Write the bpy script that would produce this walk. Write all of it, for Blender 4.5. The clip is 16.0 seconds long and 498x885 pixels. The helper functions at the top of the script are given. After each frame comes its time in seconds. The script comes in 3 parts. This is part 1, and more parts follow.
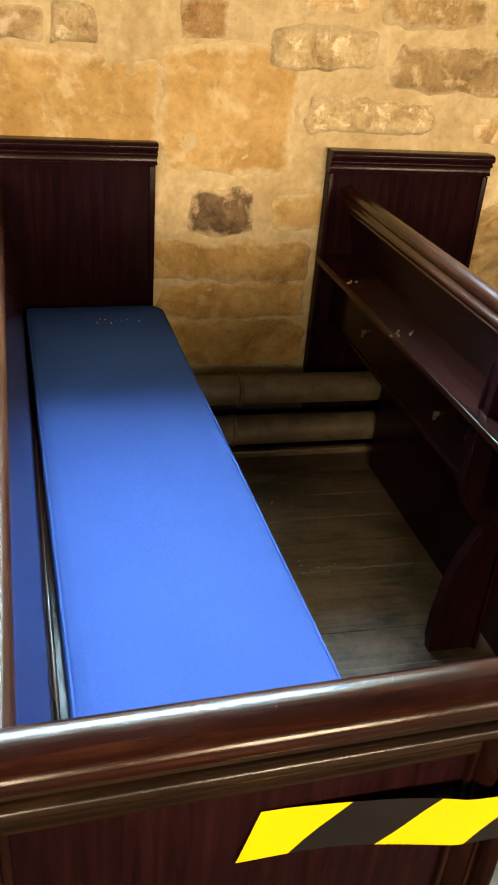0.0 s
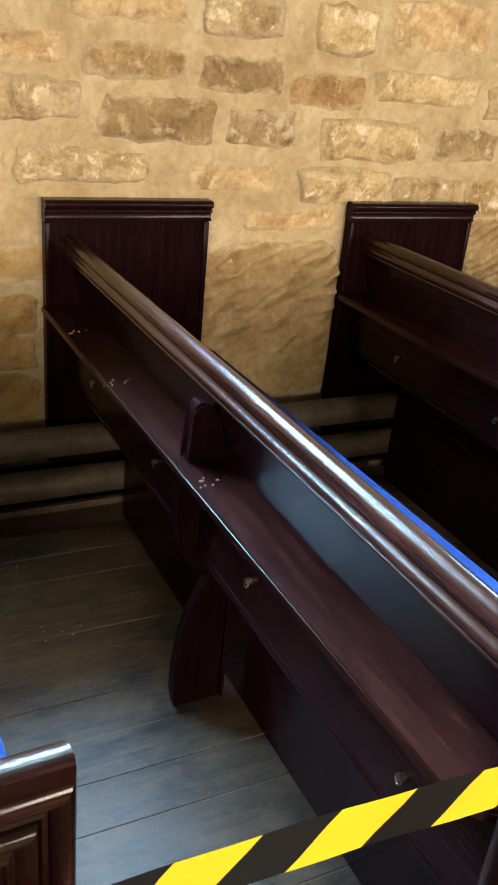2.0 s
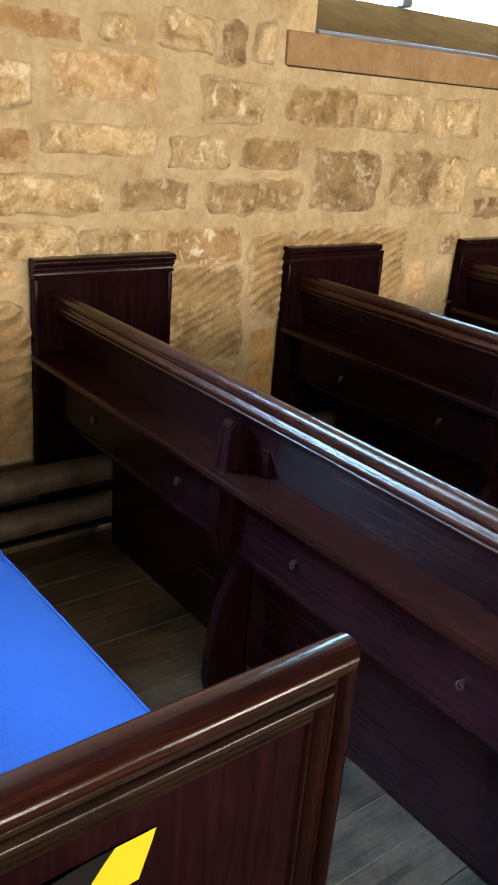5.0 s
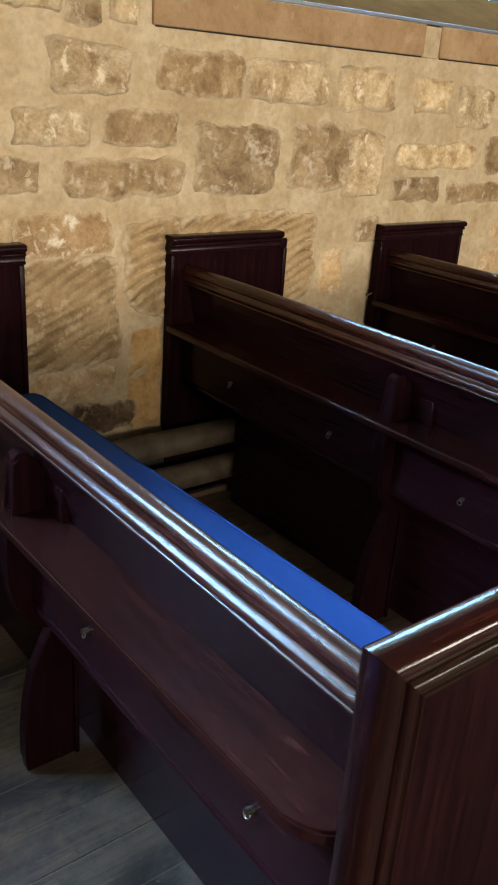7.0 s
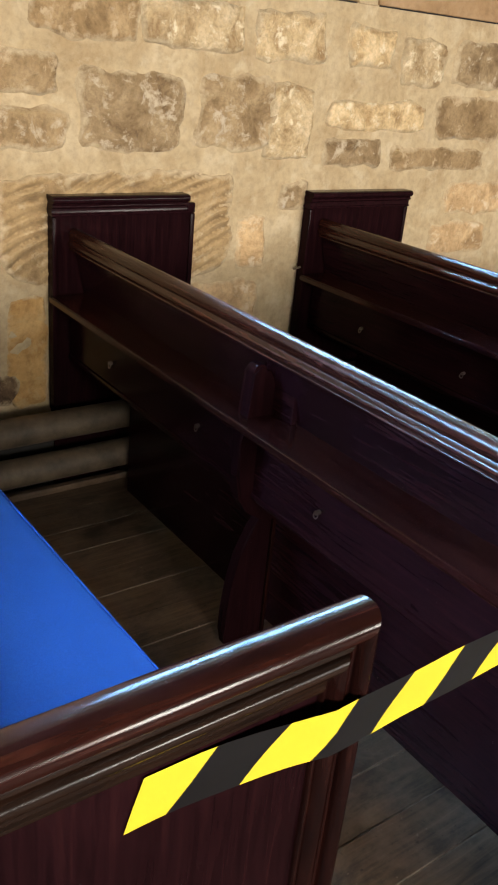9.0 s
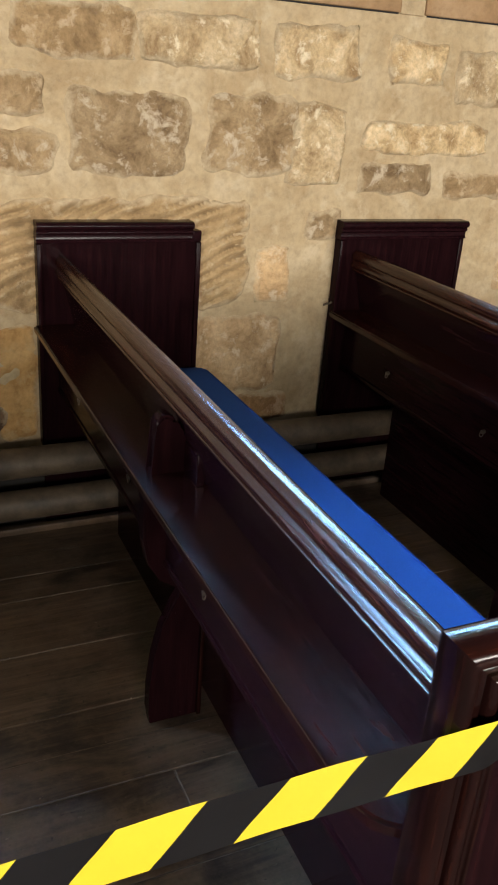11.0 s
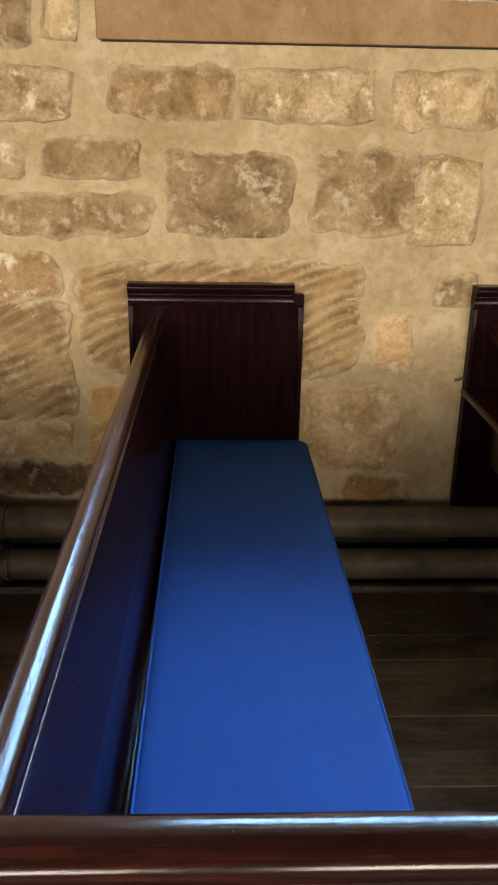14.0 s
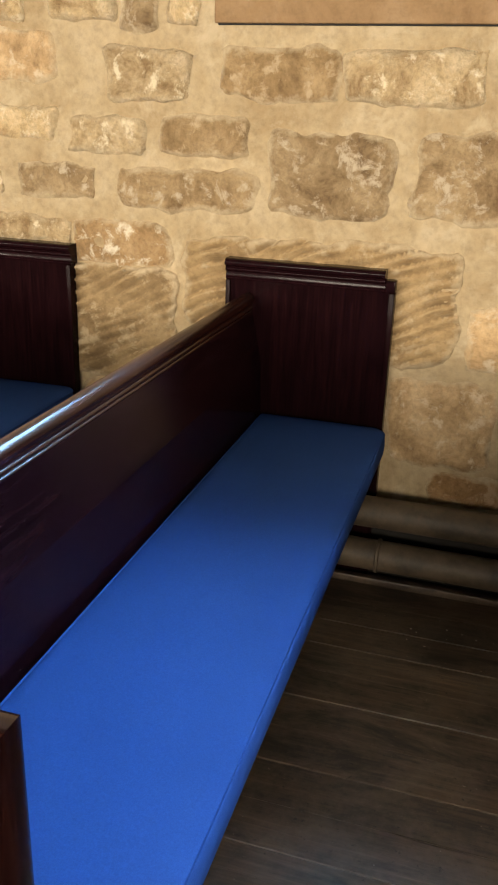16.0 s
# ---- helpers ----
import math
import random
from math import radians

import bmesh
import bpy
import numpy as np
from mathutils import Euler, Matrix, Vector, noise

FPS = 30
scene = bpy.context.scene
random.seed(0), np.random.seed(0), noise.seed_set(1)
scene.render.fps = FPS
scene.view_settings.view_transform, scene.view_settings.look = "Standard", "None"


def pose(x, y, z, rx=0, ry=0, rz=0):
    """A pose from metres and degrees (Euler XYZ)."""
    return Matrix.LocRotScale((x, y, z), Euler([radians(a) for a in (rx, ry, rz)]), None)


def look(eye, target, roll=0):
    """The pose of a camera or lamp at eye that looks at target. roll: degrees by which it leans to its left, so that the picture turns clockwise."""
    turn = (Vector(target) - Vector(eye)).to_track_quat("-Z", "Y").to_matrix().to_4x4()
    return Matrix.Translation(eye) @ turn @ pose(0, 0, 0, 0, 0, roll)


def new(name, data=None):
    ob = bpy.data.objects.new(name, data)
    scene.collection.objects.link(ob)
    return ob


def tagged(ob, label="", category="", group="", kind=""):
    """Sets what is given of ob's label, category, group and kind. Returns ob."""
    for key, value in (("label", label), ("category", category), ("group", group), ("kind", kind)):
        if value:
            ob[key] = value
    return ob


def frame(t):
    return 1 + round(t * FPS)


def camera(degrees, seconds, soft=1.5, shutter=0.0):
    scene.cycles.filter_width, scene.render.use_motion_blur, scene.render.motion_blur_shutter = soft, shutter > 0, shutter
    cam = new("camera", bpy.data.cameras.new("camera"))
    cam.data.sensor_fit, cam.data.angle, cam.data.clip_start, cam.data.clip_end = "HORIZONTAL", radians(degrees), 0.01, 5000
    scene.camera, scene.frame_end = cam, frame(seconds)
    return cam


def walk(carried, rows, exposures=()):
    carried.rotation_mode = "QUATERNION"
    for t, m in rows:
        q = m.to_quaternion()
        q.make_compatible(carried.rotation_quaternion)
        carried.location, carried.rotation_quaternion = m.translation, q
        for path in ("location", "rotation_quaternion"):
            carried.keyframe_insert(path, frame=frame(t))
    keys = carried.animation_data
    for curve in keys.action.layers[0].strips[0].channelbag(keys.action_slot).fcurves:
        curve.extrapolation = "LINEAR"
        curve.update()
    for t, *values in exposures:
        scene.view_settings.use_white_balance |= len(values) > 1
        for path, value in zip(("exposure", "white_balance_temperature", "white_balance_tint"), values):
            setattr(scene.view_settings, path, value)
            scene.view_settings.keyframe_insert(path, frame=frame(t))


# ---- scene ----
cam = camera(33.1, 16.0, 2.0)
PATH = [
    (0, (-0.732, -2.262, 1.329), (-0.292, -0.582, 0.339), 4.9),
    (0.5, (-0.666, -2.304, 1.342), (-0.214, -0.61, 0.379), 4.4),
    (1, (-0.625, -2.333, 1.345), (-0.113, -0.632, 0.425), 4.3),
    (1.5, (-0.575, -2.333, 1.346), (0.076, -0.662, 0.46), 4.8),
    (2, (-0.491, -2.28, 1.339), (0.344, -0.682, 0.473), 5.8),
    (2.5, (-0.426, -2.232, 1.347), (0.56, -0.725, 0.476), 5.5),
    (3, (-0.351, -2.241, 1.352), (0.742, -0.805, 0.49), 4.9),
    (3.5, (-0.212, -2.276, 1.359), (0.905, -0.85, 0.513), 5.8),
    (4, (-0.113, -2.32, 1.358), (0.965, -0.849, 0.537), 5.9),
    (4.5, (-0.064, -2.349, 1.37), (1.008, -0.849, 0.595), 5.1),
    (5, (-0.02, -2.365, 1.385), (1.123, -0.907, 0.632), 4.6),
    (5.2, (0.025, -2.361, 1.383), (1.199, -0.929, 0.627), 4.4),
    (7.3, (0.537, -2.289, 1.343), (1.682, -0.845, 0.564), 3.8),
    (7.5, (0.573, -2.304, 1.339), (1.682, -0.84, 0.546), 3.3),
    (8, (0.666, -2.328, 1.32), (1.761, -0.879, 0.482), 3.6),
    (8.5, (0.833, -2.302, 1.326), (1.954, -0.878, 0.48), 5.4),
    (8.7, (0.885, -2.304, 1.331), (2.006, -0.879, 0.486), 5.5),
    (10.8, (1.403, -2.343, 1.325), (2.213, -0.714, 0.493), 4.9),
    (11, (1.492, -2.339, 1.324), (2.281, -0.691, 0.511), 4.4),
    (11.5, (1.585, -2.329, 1.328), (2.285, -0.599, 0.607), 4.6),
    (12, (1.706, -2.342, 1.319), (2.154, -0.522, 0.62), 4.4),
    (12.5, (1.798, -2.385, 1.31), (1.99, -0.517, 0.619), 3.2),
    (13, (1.875, -2.394, 1.313), (1.948, -0.518, 0.622), 2.0),
    (13.5, (2.011, -2.348, 1.302), (2.098, -0.473, 0.611), 1.9),
    (14, (2.154, -2.291, 1.3), (2.23, -0.419, 0.602), 1.0),
    (14.5, (2.263, -2.285, 1.296), (2.264, -0.411, 0.599), 1.6),
    (15, (2.433, -2.293, 1.288), (2.14, -0.443, 0.587), 1.9),
    (15.5, (2.541, -2.313, 1.291), (2.051, -0.509, 0.58), 1.2),
    (16, (2.655, -2.282, 1.284), (2.13, -0.494, 0.557), 2.0),
]
EXPOSURES = [(0, 0.0, 8000, 10), (1, 0.0, 7200, 10), (2, -0.13, 6250, 10), (3.5, -0.18, 6000, 10), (5, -0.26, 6000, 10), (7.5, -0.33, 5550, 10), (8.5, -0.02, 5450, 10), (11, -0.16, 5350, 10), (11.5, -0.28, 5550, 10), (13, -0.28, 6000, 10), (14.5, -0.36, 5950, 10), (15, -0.02, 5950, 10), (15.5, -0.05, 5900, 10), (16, -0.04, 5900, 10)]
walk(cam, [(t, look(eye, target, roll)) for t, eye, target, roll in PATH], EXPOSURES)

# ---- light ----
world = bpy.data.worlds.new("sky")
scene.world = world
world.use_nodes = True
wn = world.node_tree.nodes
sky = wn.new("ShaderNodeTexSky")
sky.sky_type, sky.sun_disc, sky.sun_elevation, sky.sun_rotation = "NISHITA", False, radians(50), radians(160)
wn["Background"].inputs[1].default_value = 0.06
world.node_tree.links.new(sky.outputs[0], wn["Background"].inputs[0])


def area_lamp(name, m, sx, sy, watts, colour):
    lamp = bpy.data.lights.new(name, "AREA")
    lamp.shape, lamp.size, lamp.size_y, lamp.energy, lamp.color = "RECTANGLE", sx, sy, watts, colour
    ob = new(name, lamp)
    ob.matrix_world = m
    return ob


# daylight in the two window openings
WINDOWS = [(-1.50, 0.38), (1.99, 4.7)]
for (wx0, wx1), watts, mid, low in zip(WINDOWS, (1380, 520), (2.46, 2.34), (1.25, 1.70)):
    area_lamp("window_daylight", look(((wx0 + wx1) / 2, 0.98, mid), ((wx0 + wx1) / 2, -1.2, low)), wx1 - wx0, 1.2, watts, (0.42, 0.70, 1.0))
# unseen warm area lights added on the nave side to light the wall
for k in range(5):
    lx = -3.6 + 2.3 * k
    area_lamp("warm_fill", look((lx, -6.5, 1.78), (lx, 0, 1.0)), 1.2, 0.9, 190, (1.0, 0.83, 0.61))


# ---- materials ----
def material(name):
    m = bpy.data.materials.new(name)
    m.use_nodes = True
    return m, m.node_tree.nodes, m.node_tree.links, m.node_tree.nodes["Principled BSDF"]


def ramp(n, stops):
    r = n.new("ShaderNodeValToRGB")
    e = r.color_ramp.elements
    while len(e) < len(stops):
        e.new(0.5)
    for k, (p, c) in zip(e, stops):
        k.position, k.color = p, (*c, 1)
    return r


def coords(n, l, scale=(1, 1, 1), space="Object"):
    c, mp = n.new("ShaderNodeTexCoord"), n.new("ShaderNodeMapping")
    mp.inputs["Scale"].default_value = scale
    l.new(c.outputs[space], mp.inputs[0])
    return mp.outputs[0]


def noise_tex(n, l, vec, scale, detail=6, rough=0.6, distort=0.0):
    t = n.new("ShaderNodeTexNoise")
    t.inputs["Scale"].default_value, t.inputs["Detail"].default_value = scale, detail
    t.inputs["Roughness"].default_value, t.inputs["Distortion"].default_value = rough, distort
    l.new(vec, t.inputs["Vector"])
    return t.outputs["Fac"]


def mixed(n, l, fac, a, b, mode="MIX"):
    m = n.new("ShaderNodeMix")
    m.data_type, m.blend_type = "RGBA", mode
    for sock, v in ((m.inputs[0], fac), (m.inputs[6], a), (m.inputs[7], b)):
        if isinstance(v, tuple):
            sock.default_value = (*v, 1)
        elif isinstance(v, (int, float)):
            sock.default_value = v
        else:
            l.new(v, sock)
    return m.outputs[2]


def bumped(n, l, p, height, strength, dist, before=None):
    b = n.new("ShaderNodeBump")
    b.inputs["Strength"].default_value, b.inputs["Distance"].default_value = strength, dist
    l.new(height, b.inputs["Height"])
    if before:
        l.new(before, b.inputs["Normal"])
    l.new(b.outputs[0], p.inputs["Normal"])
    return b.outputs[0]


def tuned(n, l, fac, lo, hi):
    r = n.new("ShaderNodeMapRange")
    r.inputs[3].default_value, r.inputs[4].default_value = lo, hi
    l.new(fac, r.inputs[0])
    return r.outputs[0]


def wood(name, dark, mid, light, scale, rough=(0.08, 0.24), grain=0.14, gloss=0.42, even=0.62):
    """Varnished timber, grain along the axis of the smallest scale."""
    m, n, l, p = material(name)
    v = coords(n, l, scale)
    g = noise_tex(n, l, v, 6, 8, 0.65, 0.6)
    big = noise_tex(n, l, coords(n, l), 3.5, 5, 0.6)
    col = ramp(n, [(0.30, dark), (0.55, mid), (0.78, light)])
    l.new(g, col.inputs[0])
    shade = ramp(n, [(0.25, (0.62, 0.60, 0.60)), (0.75, (1.15, 1.12, 1.1))])
    l.new(big, shade.inputs[0])
    c = mixed(n, l, 1.0, col.outputs[0], shade.outputs[0], "MULTIPLY")
    fleck = ramp(n, [(0.735, (0, 0, 0)), (0.775, (0.5, 0.5, 0.5))])
    l.new(noise_tex(n, l, coords(n, l), 95, 3, 0.6), fleck.inputs[0])
    c = mixed(n, l, fleck.outputs[0], c, (0.20, 0.17, 0.15))
    l.new(c, p.inputs["Base Color"])
    scuff = mixed(n, l, 0.5, noise_tex(n, l, coords(n, l), 45, 6, 0.7), noise_tex(n, l, coords(n, l), 6, 6, 0.7, 0.4))
    wear = ramp(n, [(0.38, (0, 0, 0)), (0.64, (1, 1, 1))])
    l.new(scuff, wear.inputs[0])
    l.new(tuned(n, l, mixed(n, l, even, wear.outputs[0], (0.35, 0.35, 0.35)), *rough), p.inputs["Roughness"])
    b1 = bumped(n, l, p, g, grain, 0.0012)
    bumped(n, l, p, big, 0.03, 0.003, b1)
    p.inputs["Specular IOR Level"].default_value = gloss
    return m


# blue raised in WOOD_Y and WOOD_Z to paint in the bluish haze over darks
WOOD_Y = wood("mahogany_along_pew", (0.0062, 0.0021, 0.0031), (0.0145, 0.0044, 0.0060), (0.029, 0.0088, 0.0100), (14, 0.9, 14), (0.12, 0.26), 0.03, 0.085, 0.85)
WOOD_Z = wood("mahogany_upright", (0.0056, 0.0019, 0.0026), (0.0115, 0.0036, 0.0047), (0.021, 0.0064, 0.0070), (14, 14, 0.9), (0.14, 0.26), 0.012, 0.028, 0.85)
CAP_Y = wood("worn_mahogany_rail", (0.013, 0.0042, 0.003), (0.036, 0.0110, 0.007), (0.078, 0.027, 0.015), (16, 1.2, 16), (0.15, 0.32), 0.06, 0.36, 0.8)
CAP_X = wood("worn_mahogany_cap", (0.006, 0.0017, 0.0014), (0.018, 0.0044, 0.0028), (0.052, 0.0135, 0.0066), (1.2, 16, 16), (0.10, 0.26), 0.14, 0.30, 0.5)
MOULD = wood("dull_mahogany_moulding", (0.005, 0.0028, 0.0020), (0.013, 0.0066, 0.0042), (0.032, 0.015, 0.0086), (1.2, 16, 16), (0.14, 0.30), 0.20, 0.26)
CAP_Z = wood("worn_mahogany_upright_moulding", (0.0045, 0.0016, 0.0015), (0.012, 0.0036, 0.0030), (0.029, 0.0088, 0.0058), (16, 16, 1.2), (0.16, 0.34), 0.20, 0.14)
SHELF = wood("worn_shelf_mahogany", (0.008, 0.0023, 0.0020), (0.022, 0.0058, 0.0046), (0.058, 0.0165, 0.0115), (10, 0.9, 10), (0.10, 0.30), 0.05, 0.42, 0.78)
TIMBER = wood("dark_ceiling_timber", (0.04, 0.03, 0.02), (0.07, 0.05, 0.034), (0.10, 0.072, 0.05), (1.0, 8, 8), (0.5, 0.7))


def floor_wood():
    m, n, l, p = material("worn_dark_floorboards")
    v = coords(n, l, (0.8, 14, 14))
    g = noise_tex(n, l, v, 5, 8, 0.65, 0.8)
    info = n.new("ShaderNodeObjectInfo")
    col = ramp(n, [(0.3, (0.028, 0.0185, 0.0125)), (0.55, (0.074, 0.050, 0.0325)), (0.8, (0.140, 0.099, 0.066))])
    l.new(g, col.inputs[0])
    var = ramp(n, [(0.0, (0.70, 0.70, 0.72)), (1.0, (1.25, 1.2, 1.15))])
    l.new(info.outputs["Random"], var.inputs[0])
    c = mixed(n, l, 1.0, col.outputs[0], var.outputs[0], "MULTIPLY")
    # dust and pale bloom, trodden dark stains, crumbs of plaster
    dust = noise_tex(n, l, coords(n, l), 7, 9, 0.78)
    dr = ramp(n, [(0.44, (0, 0, 0)), (0.66, (0.75, 0.75, 0.75))])
    l.new(dust, dr.inputs[0])
    c = mixed(n, l, dr.outputs[0], c, (0.125, 0.092, 0.062))
    stain = ramp(n, [(0.36, (0.30, 0.30, 0.32)), (0.50, (1.0, 1.0, 1.0)), (0.68, (1.25, 1.15, 1.0))])
    l.new(noise_tex(n, l, coords(n, l, (0.7, 1.6, 1)), 4.5, 7, 0.7, 0.5), stain.inputs[0])
    c = mixed(n, l, 1.0, c, stain.outputs[0], "MULTIPLY")
    speck = noise_tex(n, l, coords(n, l), 70, 4, 0.65)
    pale = ramp(n, [(0.68, (0, 0, 0)), (0.74, (0.7, 0.7, 0.7))])
    l.new(speck, pale.inputs[0])
    c = mixed(n, l, pale.outputs[0], c, (0.24, 0.19, 0.14))
    dark = ramp(n, [(0.30, (0.35, 0.35, 0.35)), (0.36, (1.0, 1.0, 1.0))])
    l.new(speck, dark.inputs[0])
    l.new(mixed(n, l, 1.0, c, dark.outputs[0], "MULTIPLY"), p.inputs["Base Color"])
    l.new(tuned(n, l, dust, 0.30, 0.66), p.inputs["Roughness"])
    p.inputs["Specular IOR Level"].default_value = 0.36
    nb = bumped(n, l, p, g, 0.4, 0.0015)
    bumped(n, l, p, speck, 0.25, 0.0012, nb)
    return m


FLOOR = floor_wood()


def fabric():
    m, n, l, p = material("blue_canvas")
    v = coords(n, l)
    big = noise_tex(n, l, v, 2.2, 4, 0.6)
    thread = noise_tex(n, l, coords(n, l, (900, 260, 900)), 1.0, 2, 0.5)
    thread2 = noise_tex(n, l, coords(n, l, (260, 900, 900)), 1.0, 2, 0.5)
    weave = mixed(n, l, 0.5, thread, thread2)
    col = ramp(n, [(0.3, (0.0230, 0.055, 0.190)), (0.7, (0.0275, 0.065, 0.220))])
    l.new(big, col.inputs[0])
    tone = ramp(n, [(0.35, (0.86, 0.86, 0.86)), (0.65, (1.1, 1.1, 1.1))])
    l.new(weave, tone.inputs[0])
    l.new(mixed(n, l, 1.0, col.outputs[0], tone.outputs[0], "MULTIPLY"), p.inputs["Base Color"])
    p.inputs["Roughness"].default_value = 0.95
    p.inputs["Specular IOR Level"].default_value = 0.06
    b1 = bumped(n, l, p, weave, 0.18, 0.0006)
    bumped(n, l, p, noise_tex(n, l, v, 7, 3, 0.5), 0.25, 0.004, b1)
    return m


BLUE = fabric()


def plain(name, colour, rough, metal=0.0, vary=0.25, scale=20, bump=0.1):
    m, n, l, p = material(name)
    f = noise_tex(n, l, coords(n, l), scale, 6, 0.65)
    lo, hi = tuple(c * (1 - vary) for c in colour), tuple(min(1, c * (1 + vary)) for c in colour)
    r = ramp(n, [(0.3, lo), (0.7, hi)])
    l.new(f, r.inputs[0])
    l.new(r.outputs[0], p.inputs["Base Color"])
    p.inputs["Roughness"].default_value, p.inputs["Metallic"].default_value = rough, metal
    bumped(n, l, p, f, bump, 0.003)
    return m


YELLOW = plain("yellow_tape_plastic", (0.60, 0.46, 0.010), 0.40, 0, 0.04, 12, 0.05)
BLACK = plain("black_tape_plastic", (0.005, 0.005, 0.006), 0.28, 0, 0.2, 12, 0.05)
PIPE = plain("dusty_brown_pipe_paint", (0.085, 0.062, 0.038), 0.60, 0, 0.55, 14, 0.35)
# near-black colour painted where shade lies behind pipes and under sill blocks
SHADE_DARK = plain("shade_dark_paint", (0.012, 0.010, 0.008), 0.85, 0, 0.4, 18, 0.2)
DUST = plain("grey_brown_joint_dust", (0.125, 0.096, 0.068), 0.95, 0, 0.5, 30, 0.3)
NICKEL = plain("tarnished_nickel", (0.22, 0.19, 0.15), 0.38, 1.0, 0.2, 60, 0.05)
PLASTER = plain("brown_plaster", (0.17, 0.115, 0.07), 0.9, 0, 0.12, 5, 0.1)
LEAD = plain("grey_lead_flashing", (0.16, 0.165, 0.18), 0.5, 0.5, 0.15, 30, 0.15)


def masonry(name, dark, mid, light, pale, scale=1.0, pit=0.9, tool=0.0, crusty=0.9, grit=0.45, limed=0.0):
    """Sandstone: blotches, pits and pale crust patches; tool: how much dirt and painted shade darkens the tool marks.
    """
    m, n, l, p = material(name)
    geo = n.new("ShaderNodeNewGeometry")
    mp = n.new("ShaderNodeMapping")
    l.new(geo.outputs["Position"], mp.inputs[0])
    v = mp.outputs[0]
    blotch = noise_tex(n, l, v, 9 * scale, 8, 0.68, 0.5)
    fine = noise_tex(n, l, v, 75 * scale, 8, 0.7)
    crust = noise_tex(n, l, v, 19 * scale, 8, 0.68, 0.3)
    col = ramp(n, [(0.36, dark), (0.5, mid), (0.64, light)])
    l.new(blotch, col.inputs[0])
    info = n.new("ShaderNodeObjectInfo")
    var = ramp(n, [(0.0, (0.84, 0.82, 0.80)), (0.5, (1.0, 0.98, 0.95)), (1.0, (1.16, 1.12, 1.04))])
    l.new(info.outputs["Random"], var.inputs[0])
    c = mixed(n, l, 1.0, col.outputs[0], var.outputs[0], "MULTIPLY")
    fr = ramp(n, [(0.34, (1 - 0.50 * grit,) * 3), (0.50, (1.0, 1.0, 1.0)), (0.64, (1 + 0.25 * grit,) * 3)])
    l.new(fine, fr.inputs[0])
    c = mixed(n, l, 1.0, c, fr.outputs[0], "MULTIPLY")
    cr = ramp(n, [(0.54, (0, 0, 0)), (0.64, (crusty, crusty, crusty))])
    l.new(crust, cr.inputs[0])
    c = mixed(n, l, cr.outputs[0], c, pale)
    # mortar smeared over the edges and here and there across the face
    rim = n.new("ShaderNodeAttribute")
    rim.attribute_name = "rim"
    smear = n.new("ShaderNodeMath")
    smear.operation = "MULTIPLY_ADD"
    l.new(noise_tex(n, l, v, 13, 7, 0.66, 0.4), smear.inputs[0])
    smear.inputs[1].default_value = 2.4
    l.new(rim.outputs["Fac"], smear.inputs[2])
    sm = ramp(n, [(0.0, (0, 0, 0)), (1.0, (0.92, 0.92, 0.92))])
    rng = n.new("ShaderNodeMapRange")
    rng.inputs[1].default_value, rng.inputs[2].default_value = 1.50 - limed, 2.00 - limed
    l.new(smear.outputs[0], rng.inputs[0])
    l.new(rng.outputs[0], sm.inputs[0])
    lime = ramp(n, [(0.36, (0.45, 0.35, 0.21)), (0.64, (0.55, 0.445, 0.285))])
    l.new(fine, lime.inputs[0])
    l.new(mixed(n, l, sm.outputs[0], c, lime.outputs[0]), p.inputs["Base Color"])
    p.inputs["Roughness"].default_value = 0.92
    p.inputs["Specular IOR Level"].default_value = 0.25
    nb = bumped(n, l, p, blotch, pit, 0.010)
    nb = bumped(n, l, p, crust, pit * 0.8, 0.006, nb)
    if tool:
        # old dirt and painted-in shade darken the tool-mark grooves
        shade_attr = n.new("ShaderNodeAttribute")
        shade_attr.attribute_name = "grime_shade"
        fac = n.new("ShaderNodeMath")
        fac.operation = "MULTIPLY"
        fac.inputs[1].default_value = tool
        l.new(shade_attr.outputs["Fac"], fac.inputs[0])
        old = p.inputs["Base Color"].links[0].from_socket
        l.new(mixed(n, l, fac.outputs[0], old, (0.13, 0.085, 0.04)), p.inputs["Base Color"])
    bumped(n, l, p, fine, pit * 0.6, 0.0025, nb)
    return m


